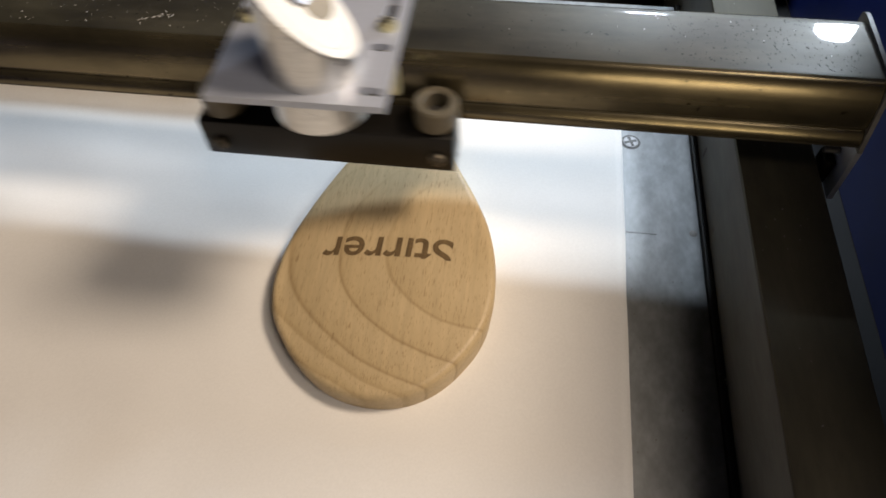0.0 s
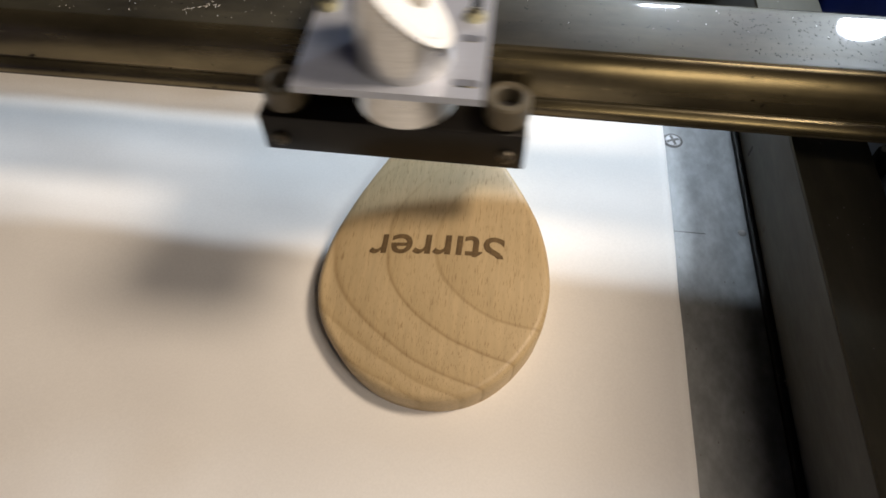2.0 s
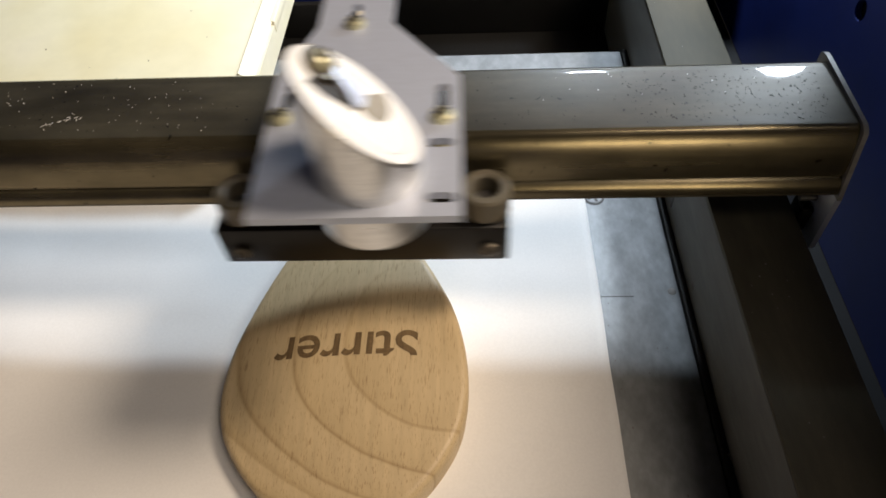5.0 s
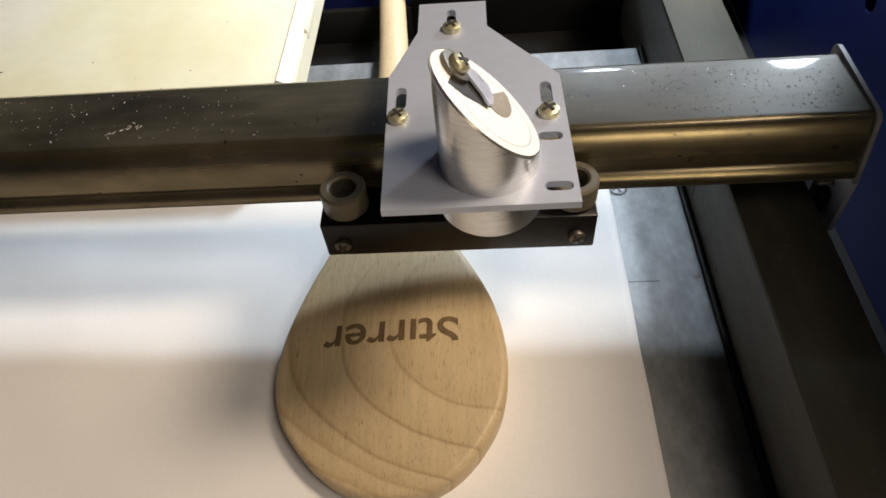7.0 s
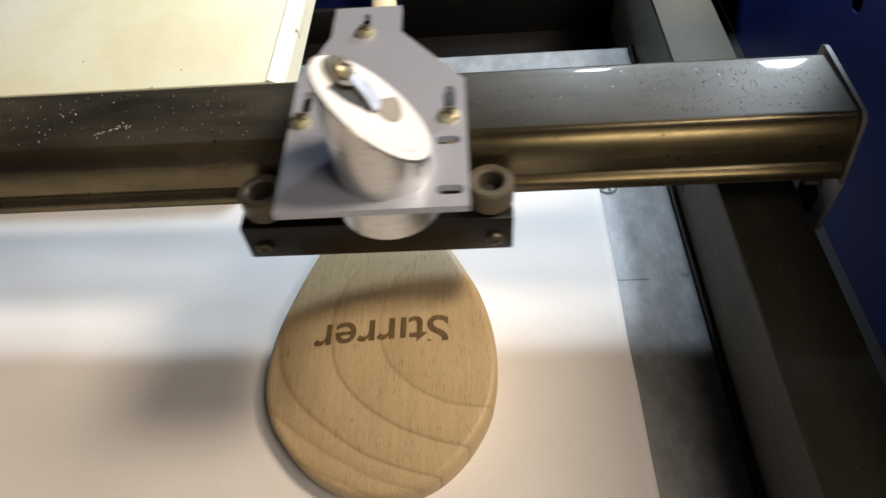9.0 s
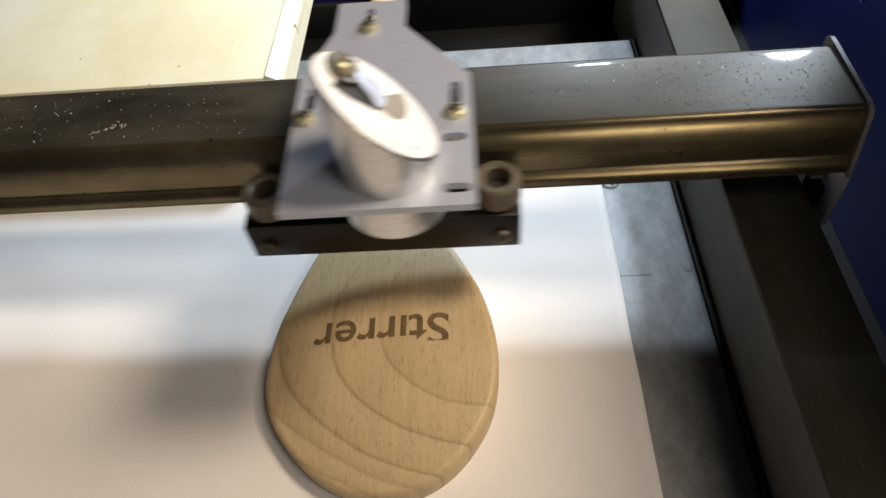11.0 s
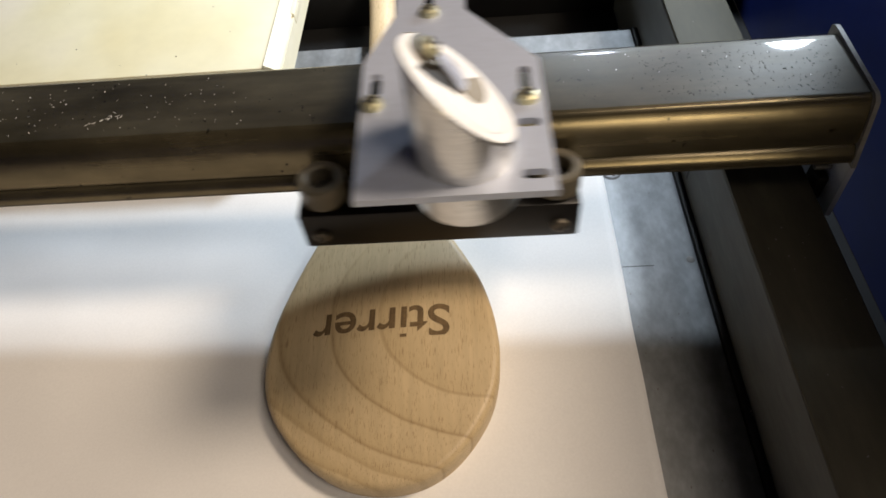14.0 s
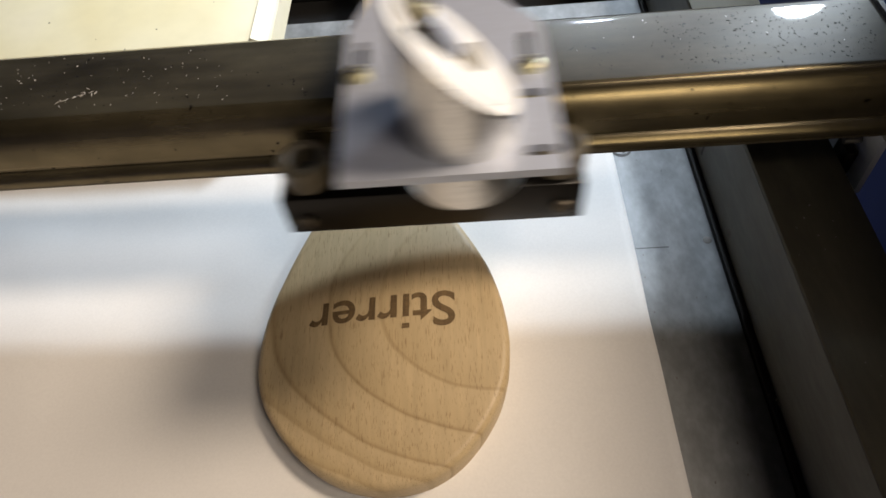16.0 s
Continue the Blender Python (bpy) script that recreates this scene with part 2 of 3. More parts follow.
def prism(outline, z0, z1, holes=(), bevel=0.0):
    """An upright slab with the given outline and through holes."""
    bm = bmesh.new()
    loops = []
    for pts in (outline, *holes):
        vs = [bm.verts.new((x, y, z1)) for x, y in pts]
        loops.append([bm.edges.new((vs[i], vs[(i + 1) % len(vs)])) for i in range(len(vs))])
    bmesh.ops.triangle_fill(bm, use_beauty=True, use_dissolve=False, edges=[e for l in loops for e in l])
    top = bm.faces[:]
    for f in top:
        if f.normal.z < 0:
            f.normal_flip()
    ext = bmesh.ops.extrude_face_region(bm, geom=top)
    for g in ext["geom"]:
        if isinstance(g, bmesh.types.BMVert):
            g.co.z = z0
    return bm


def slot_outline(x, y, lx, ly, n=7):
    """A slot with round ends."""
    r = min(lx, ly) / 2
    pts = []
    for k in range(2 * n):
        a = math.pi * (k // n) + math.pi * (k % n) / (n - 1)
        if lx > ly:
            cx = (lx / 2 - r) * (1 if k < n else -1)
            pts.append((x + cx + r * math.sin(a), y - r * math.cos(a)))
        else:
            cy = (ly / 2 - r) * (1 if k < n else -1)
            pts.append((x + r * math.cos(a), y + cy + r * math.sin(a)))
    return pts


def screw(name, parent, x, y, z, r=2.7, mat=None, label="", m=None):
    """A pan head screw, its cross recess a near-black cross laid on top."""
    mat = mat or BRASS
    m = m or Matrix.Translation((x, y, z))
    prof = [(r, 0), (r, r * 0.25), (r * 0.9, r * 0.5), (r * 0.6, r * 0.66), (0, r * 0.72)]
    head = part(name, lathe(prof, 24, m=m), mat, parent, label)
    bm = bmesh.new()
    for ang in (35, 125):
        c = box(-r * 0.62, r * 0.62, -r * 0.12, r * 0.12, r * 0.6, r * 0.78, bm=bmesh.new())
        c.transform(m @ Matrix.Rotation(radians(ang), 4, "Z"))
        me = bpy.data.meshes.new("recess")
        c.to_mesh(me)
        c.free()
        bm.from_mesh(me)
        bpy.data.meshes.remove(me)
    part("recess", bm, SLOT, head)
    return head


def thing(name, label, category, group="", kind="", at=(0, 0, 0)):
    ob = new(name)
    ob.empty_display_size = 0.01
    ob.location = [v * MM for v in at]
    return tagged(ob, label, category, group, kind)


# ---- structure ----
def build_bed():
    """The steel work bed with its slot towards the side rail."""
    bm = box(-320, 22.6, -200, 116, -3, -0.3, 0.4)
    return tagged(part("floor", bm, BED), "worn brushed steel work bed plate", "machine bed", kind="structure")


def build_walls():
    for name, b, mat, label in (
        ("wall_east", (80, 82, -210, 190, -20, 90), BLUE, "dark blue enamelled machine side wall"),
        ("wall_west", (-332, -330, -210, 192, -20, 60), BLUE, "dark blue enamelled machine side wall"),
        ("wall_south", (-330, 80, -212, -210, -20, 60), BLUE, "dark blue enamelled machine front wall"),
        ("wall_north", (-330, 80, 190, 192, -20, 60), BLUE, "dark blue rear wall, unseen upper band added to mask the work lamp"),
        ("ground", (-330, 80, -210, 190, -22, -20), PITBLACK, "black machine base, its colour standing in for deep shade"),
    ):
        if name == "wall_east":
            hole = [(72.9 + 3.2 * math.cos(a * math.pi / 8), 42.5 + 3.2 * math.sin(a * math.pi / 8)) for a in range(16)]
            # Unseen top edge, stepped to shade the channel yet let the rear lamps in.
            bm = prism([(-210, -20), (190, -20), (190, 88), (90, 88), (80, 157), (-112, 157), (-124, 45), (-210, 45)], 0, 2, [hole])
            bm.transform(Matrix(((0, 0, 1, 80), (1, 0, 0, 0), (0, 1, 0, 0), (0, 0, 0, 1))))
        elif name == "wall_north":
            # Upper band is out of view, added to cut light passing over the rail.
            bm = prism([(-330, -20), (80, -20), (80, 300), (-330, 300)], 0, 2, [[(-320, 60), (76, 60), (76, 166), (-320, 166)]])
            bm.transform(Matrix(((1, 0, 0, 0), (0, 0, 1, 190), (0, 1, 0, 0), (0, 0, 0, 1))))
        else:
            bm = box(*b, 0.4)
        tagged(part(name, bm, mat), label, "wall" if name != "ground" else "base", kind="structure")
    # Added sheet that keeps the lamps from shining through the hole.
    t = part("trim", box(82.5, 84, 60, 86, 30, 55, 0.2), PITBLACK)
    tagged(t, "black sheet added behind the wall hole to stop light", "backing", kind="structure")
    t = part("trim", box(-330, -72, 160, 163, -20, -3, 0.5), PITBLACK)
    tagged(t, "black sheet rim behind the bed", "rim", kind="structure")
    # Taller black sheet added where the rear right only lies in shade.
    t = part("trim", box(-72, 40, 160, 163, -20, 30, 0.5), PITBLACK)
    tagged(t, "black sheet standing in for the shade behind the bed", "panel", kind="structure")


def build_paper():
    """A sheet of white paper, slightly wavy, whose edge curls a little over the bed."""
    bm = bmesh.new()
    nx, ny = 110, 90
    x0, x1, y0, y1 = -300, -0.2, -180, 62
    g = []
    for j in range(ny + 1):
        row = []
        for i in range(nx + 1):
            x, y = x0 + (x1 - x0) * i / nx, y0 + (y1 - y0) * j / ny
            h = 0.5 + 1.1 * noise.noise((x * 0.018, y * 0.02, 3.1)) + 0.35 * noise.noise((x * 0.05, y * 0.045, 8.2))
            h += 0.9 * noise.noise((x * 0.022 + y * 0.02, y * 0.075, 5.5)) * min(1.0, max(0.0, (y + 45) / 25)) * min(1.0, max(0.0, (-85 - x) / 20))
            near = max(0.0, 1 - (((x + 69) / 50) ** 2 + ((y + 15) / 70) ** 2))
            h = max(0.0, h) * (1 - near)
            edge = 0.25 * noise.noise((y * 0.05, 1.7, 0)) if i == nx else 0
            row.append(bm.verts.new((x + edge, y, h)))
        g.append(row)
    for j in range(ny):
        for i in range(nx):
            bm.faces.new((g[j][i], g[j][i + 1], g[j + 1][i + 1], g[j + 1][i]))
    ob = part("paper_sheet", bm, PAPER)
    so = ob.modifiers.new("thickness", "SOLIDIFY")
    so.thickness, so.offset = 0.00012, 1
    return tagged(ob, "large white paper sheet lying slightly wavy on the bed", "paper")


def build_side_rail():
    """The channel on which the gantry's end runs."""
    t = thing("side_rail", "galvanised steel channel along the bed with sooty stains", "rail", kind="structure")
    part("side_wall", box(25.0, 26.4, -205, 178, -20, 27.3, 0.3), INNER, t, "grey inner side of the channel")
    part("top_plate", box(25.0, 45.4, -205, 178, 27.3, 28.6, 0.35), YRAIL, t)
    part("outer_wall", box(44.0, 45.4, -205, 178, -20, 27.3, 0.3), YRAIL, t)
    # Added black strip: the gap's darkness as a shape.
    part("gap_shade", box(22.9, 24.9, -200, 116, -19, 0.6, 0.3), PITBLACK, t, "black strip standing in for the dark gap beside the bed")
    m = Matrix.Translation((25.0, 30.5, 5.5)) @ Matrix.Rotation(radians(-90), 4, "Y")
    bm = prism(slot_outline(0, 0, 4.2, 1.1), 0, 0.08)
    bm.transform(m)
    part("drain_slot", bm, SLOT, t, "short dark slot in the channel's side")
    return t


def build_cream_panel():
    t = thing("duct_panel", "cream painted sheet metal duct with soot specks", "duct panel")
    part("top_sheet", box(-329, -110.5, 65, 178, 28.6, 30, 0.4), CREAM, t)
    bm = bmesh.new()
    for a, b in (((-110.5, 30), (-106.0, 27.5)), ((-106.0, 27.5), (-106.0, 18))):
        n = Vector((b[1] - a[1], 0, a[0] - b[0])).normalized() * 1.2
        vs = [bm.verts.new((p[0] + o * n.x, y, p[1] + o * n.z)) for y in (65, 178) for p in (a, b) for o in (0, -1)]
        for f in ((0, 2, 6, 4), (1, 5, 7, 3), (0, 4, 5, 1), (2, 3, 7, 6), (0, 1, 3, 2), (4, 6, 7, 5)):
            bm.faces.new([vs[k] for k in f])
    part("flange", bm, CREAM, t, "bent cream edge flange")
    part("tab", box(-109, -104.5, 97, 118, 24.5, 29, 0.5), CREAM, t, "small bent sheet tab")
    for x0, x1 in ((-320, -318), (-118, -116)):
        part("leg", box(x0, x1, 66, 170, -3, 28.6, 0.3), CREAM, t)
    rnd = random.Random(5)
    bm = bmesh.new()
    for _ in range(26):
        x, y = rnd.uniform(-240, -112), rnd.uniform(60, 150)
        s = rnd.uniform(0.12, 0.34)
        bmesh.ops.create_icosphere(bm, subdivisions=1, radius=s, matrix=Matrix.Translation((x, y, 30.1)) @ Matrix.Diagonal((rnd.uniform(0.7, 2.2), 1, 0.4, 1)))
    ob = part("soot_scatter", bm, CRUMB)
    tagged(ob, "dark soot specks scattered on the cream duct", "specks", kind="stuff")


def build_bed_details():
    s = thing("bed_screw", "small cross recess countersunk screw in the bed plate", "screw")
    s.location = (2.9 * MM, 38.3 * MM, -0.3 * MM)
    # The sunk edge's shade is drawn as a flat dark ring.
    part("countersink", lathe([(3.3, 0.02), (3.3, 0.06), (2.5, 0.06), (2.5, 0.02)], 28), SLOT, s, "dark sunk ring round the screw")
    body = part("head", lathe([(2.6, 0), (2.5, 0.25), (1.6, 0.42), (0, 0.44)], 24), CAP, s)
    bm = box(-2.0, 2.0, -0.42, 0.42, 0.3, 0.52)
    box(-0.42, 0.42, -2.0, 2.0, 0.3, 0.53, bm=bm)
    bm.transform(Matrix.Rotation(radians(20), 4, "Z"))
    part("recess", bm, SLOT, body)
    bm = box(0.0, 9.6, -0.14, 0.14, -0.34, -0.27)
    tagged(part("scribe_mark", bm, SLOT), "thin dark scribed line on the steel bed", "mark")
    bm = lathe([(0, 0), (1.3, 0), (1.2, 0.06), (0, 0.08)], 16, (20.6, 1.6, -0.32))
    tagged(part("rust_spot", bm, SMUDGE), "faint dark stain on the steel bed plate", "stain")
    m = Matrix.Translation((25.02, 0.4, 4.0)) @ Matrix.Rotation(radians(-90), 4, "Y")
    tagged(part("rust_spot", lathe([(0, 0), (1.3, 0), (1.2, 0.06), (0, 0.08)], 16, m=m), SMUDGE), "faint dark stain on the rail's inner side", "stain")
    rnd = random.Random(14)
    bm = bmesh.new()
    for _ in range(6):
        x, y = rnd.uniform(27, 44), rnd.uniform(-75, 8)
        m = Matrix.Translation((x, y, 28.65)) @ Matrix.Rotation(rnd.uniform(0, 3), 4, "Z") @ Matrix.Diagonal((rnd.uniform(1, 2.5), 1, 0.5, 1))
        bmesh.ops.create_icosphere(bm, subdivisions=1, radius=rnd.uniform(0.10, 0.24), matrix=m)
    for _ in range(4):
        m = Matrix.Translation((rnd.uniform(23.0, 24.8), rnd.uniform(-55, -38), 0.75)) @ Matrix.Rotation(rnd.uniform(0, 3), 4, "Z")
        bmesh.ops.create_icosphere(bm, subdivisions=1, radius=rnd.uniform(0.12, 0.28), matrix=m @ Matrix.Diagonal((rnd.uniform(1, 3), 1, 0.6, 1)))
    tagged(part("chips", bm, SMUDGE), "dull wood chips fallen on the channel and in its gap", "wood chips", kind="stuff")
    rnd = random.Random(9)
    bm = bmesh.new()
    for _ in range(22):
        x, y = rnd.uniform(1, 22), rnd.uniform(-80, 60)
        bmesh.ops.create_icosphere(bm, subdivisions=1, radius=rnd.uniform(0.1, 0.26), matrix=Matrix.Translation((x, y, -0.25)) @ Matrix.Diagonal((1, rnd.uniform(0.7, 2), 0.5, 1)))
    for _ in range(14):
        bmesh.ops.create_icosphere(bm, subdivisions=1, radius=rnd.uniform(0.1, 0.24), matrix=Matrix.Translation((rnd.uniform(26, 42), rnd.uniform(-70, 150), 28.65)) @ Matrix.Diagonal((1, 1, 0.5, 1)))
    tagged(part("grit", bm, SMUDGE), "dull grit scattered on the steel", "grit", kind="stuff")


# ---- the spoon ----
AXIS = [(-68, -66.6), (-56, -67.5), (-45, -68.3), (-35, -68.8), (-10, -69.5), (8.5, -70.8), (50, -73.0), (110, -75.7), (152, -79.0), (230, -84.0)]
WIDTH = [(-65.8, 0.0), (-64.1, 9.9), (-60.2, 16.8), (-55.0, 22.2), (-47, 27.9), (-41, 30.4), (-33, 31.6), (-24, 31.1), (-17, 29.8), (-10, 27.8),
         (0, 23.5), (8.5, 19.3), (16, 15.6), (24, 12.3), (32, 10.2), (40, 8.8), (55, 7.2), (80, 6.2), (120, 5.8), (180, 5.6), (230, 5.4)]


def axis_x(y):
    return float(np.interp(y, *zip(*AXIS)))


def crown(x, y):
    """Height of the convex back of the bowl, above which its rim is rounded off."""
    u = x + 69
    return 11.75 + 0.105 * u - 0.0024 * u * u - 0.0022 * min(0.0, y + 24) ** 2 - 0.0016 * max(0.0, y + 6) ** 2


def bowl_outline(ystop=46.0):
    """A smooth closed line through the half widths, dense at the round tip."""
    wy, ww = (np.array(v) for v in zip(*WIDTH))
    tip = wy[0]
    u = np.sqrt(wy - tip)
    uu = np.linspace(0.0, math.sqrt(ystop - tip), 64)
    w = np.interp(uu, u, ww)
    for _ in range(3):
        w[1:-1] = (w[:-2] + 2 * w[1:-1] + w[2:]) / 4
    ys = tip + uu * uu
    right = [(axis_x(y) + r, y) for y, r in zip(ys, w)]
    left = [(axis_x(y) - r, y) for y, r in zip(ys, w)][:0:-1]
    return right + left


def build_spoon():
    t = thing("wooden_spoon", "pale beech spoon lying back up on the paper, being engraved", "spoon")
    out = bowl_outline()
    arr = np.array(out)
    closed = np.vstack([arr, arr[:1]])

    def edge_distance(p):
        a, d = closed[:-1], closed[1:] - closed[:-1]
        k = np.clip(((p - a) * d).sum(1) / (d * d).sum(1), 0, 1)
        return float(np.sqrt((((a + d * k[:, None]) - p) ** 2).sum(1)).min())

    def height(x, y, rim=1.5):
        d = edge_distance(np.array((x, y))) if y < 40 else 9
        return max(crown(x, y), 6.9) - 1.2 * max(0.0, 1 - d / rim) ** 2

    bm = bmesh.new()
    rings = []
    for k, s in enumerate((1.0, 0.99, 0.975, 0.96, 0.935, 0.90, 0.86, 0.8, 0.7, 0.58, 0.45, 0.3, 0.15)):
        ring = []
        for x, y in out:
            ay = min(max(y, -38.0), 46.0)
            ax = axis_x(ay)
            px, py = ax + (x - ax) * s, ay + (y - ay) * s
            ring.append(bm.verts.new((px, py, height(px, py))))
        rings.append(ring)
    low = []
    for x, y in out:
        ay = min(max(y, -38.0), 46.0)
        low.append(bm.verts.new((axis_x(ay) + (x - axis_x(ay)) * 0.985, ay + (y - ay) * 0.985, 0.25)))
    rim = [bm.verts.new((x, y, height(x, y) * 0.55)) for x, y in out]
    n = len(out)
    for a, b in [(low, rim), (rim, rings[0])] + list(zip(rings, rings[1:])):
        for k in range(n):
            j = (k + 1) % n
            bm.faces.new((a[k], a[j], b[j], b[k]))
    bm.faces.new(low[::-1])
    inner = rings[-1]
    for k in range(n // 2):
        a, b, c, d = inner[k], inner[k + 1], inner[(n - 1 - k) % n], inner[(n - k) % n]
        vs = list(dict.fromkeys((a, b, c, d)))
        if len(vs) >= 3:
            try:
                bm.faces.new(vs)
            except ValueError:
                pass
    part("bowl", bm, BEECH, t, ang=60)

    bm = bmesh.new()
    prev = None
    stations = [45.5, 60, 80, 100, 120, 140, 160, 180, 200, 220, 226, 228]
    for y in stations:
        w = float(np.interp(y, *zip(*WIDTH))) * (0.8 if y == 226 else 0.35 if y == 228 else 1)
        hz = w * 0.85
        ring = [bm.verts.new((axis_x(y) + w * math.cos(a), y, 6.2 + hz * math.sin(a))) for a in [2 * math.pi * k / 20 for k in range(20)]]
        if prev:
            for k in range(20):
                bm.faces.new((prev[k], prev[(k + 1) % 20], ring[(k + 1) % 20], ring[k]))
        else:
            bm.faces.new(ring)
        prev = ring
    bm.faces.new(prev)
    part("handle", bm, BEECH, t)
    return t


CUT0, CUT_END, CUT_SPEED = -25.6, -28.5, -0.156
TEXT = dict(right=-50.2, left=-87.6, base=-18.9, top=-28.5)


def lettering_mesh():
    """The word, turned to face the rear and laid on the crown of the bowl, in millimetres."""
    cu = bpy.data.curves.new("lettering", "FONT")
    cu.body = "Stirrer"
    cu.resolution_u, cu.offset = 6, 0.012
    ob = new("lettering", cu)
    dep = bpy.context.evaluated_depsgraph_get()
    me = bpy.data.meshes.new_from_object(ob.evaluated_get(dep))
    bpy.data.objects.remove(ob)
    bpy.data.curves.remove(cu)
    bm = bmesh.new()
    bm.from_mesh(me)
    bpy.data.meshes.remove(me)
    xs, ys = [v.co.x for v in bm.verts], [v.co.y for v in bm.verts]
    x0, x1, y1 = min(xs), max(xs), max(ys)
    # the round dot of the i gives way to a small square one
    seen, dots = set(), []
    for v in bm.verts:
        if v in seen:
            continue
        island, todo = [], [v]
        seen.add(v)
        while todo:
            w = todo.pop()
            island.append(w)
            for e in w.link_edges:
                o = e.other_vert(w)
                if o not in seen:
                    seen.add(o)
                    todo.append(o)
        if min(w.co.y for w in island) > 0.6 * y1:
            dots.append(island)
    for island in dots:
        xa, xb = min(w.co.x for w in island), max(w.co.x for w in island)
        bmesh.ops.delete(bm, geom=island, context="VERTS")
        bm.faces.new([bm.verts.new((x, y * y1, 0)) for x, y in ((xa, 0.855), (xb, 0.855), (xb, 0.995), (xa, 0.995))])
    for v in bm.verts:
        v.co.x = TEXT["right"] + (TEXT["left"] - TEXT["right"]) * (v.co.x - x0) / (x1 - x0)
        v.co.y = TEXT["base"] + (TEXT["top"] - TEXT["base"]) * v.co.y / y1
        v.co.z = 0
    return bm


def laid(bm, lift=0.09):
    for k in range(1, 26):
        x = TEXT["left"] + (TEXT["right"] - TEXT["left"]) * k / 26
        bmesh.ops.bisect_plane(bm, geom=bm.verts[:] + bm.edges[:] + bm.faces[:], plane_co=(x, 0, 0), plane_no=(1, 0, 0))
    for v in bm.verts:
        v.co.z = crown(v.co.x, v.co.y) + lift
    return bm


def strip_of(src, y0, y1):
    bm = src.copy()
    for y, no, in ((y0, -1), (y1, 1)):
        bmesh.ops.bisect_plane(bm, geom=bm.verts[:] + bm.edges[:] + bm.faces[:], plane_co=(0, y, 0), plane_no=(0, no, 0), clear_outer=True)
    return bm


ROWS = 12


def build_lettering(spoon):
    src = lettering_mesh()
    done = strip_of(src, CUT0, 0)
    for k in range(1, 8):
        y = TEXT["base"] + (CUT0 - TEXT["base"]) * k / 8
        bmesh.ops.bisect_plane(done, geom=done.verts[:] + done.edges[:] + done.faces[:], plane_co=(0, y, 0), plane_no=(0, 1, 0))
    part("engraved_word", laid(done), BURNT, spoon, "brown laser burnt lettering")
    rows, end = [], CUT_END
    for k in range(ROWS):
        a, b = CUT0 + (end - CUT0) * k / ROWS, CUT0 + (end - CUT0) * (k + 1) / ROWS
        bm = strip_of(src, b - (0.05 if k < ROWS - 1 else 0), a)
        if bm.faces:
            rows.append((float(np.interp(-(a + b) / 2, (-CUT0, 26.0, 26.6, 27.25, -end), (0.2, 7.0, 9.0, 11.4, 15.9))), part("engraved_row", laid(bm, 0.095 + 0.002 * k), BURNT, spoon, "freshly burnt row of the lettering")))
        else:
            bm.free()
    src.free()
    return rows


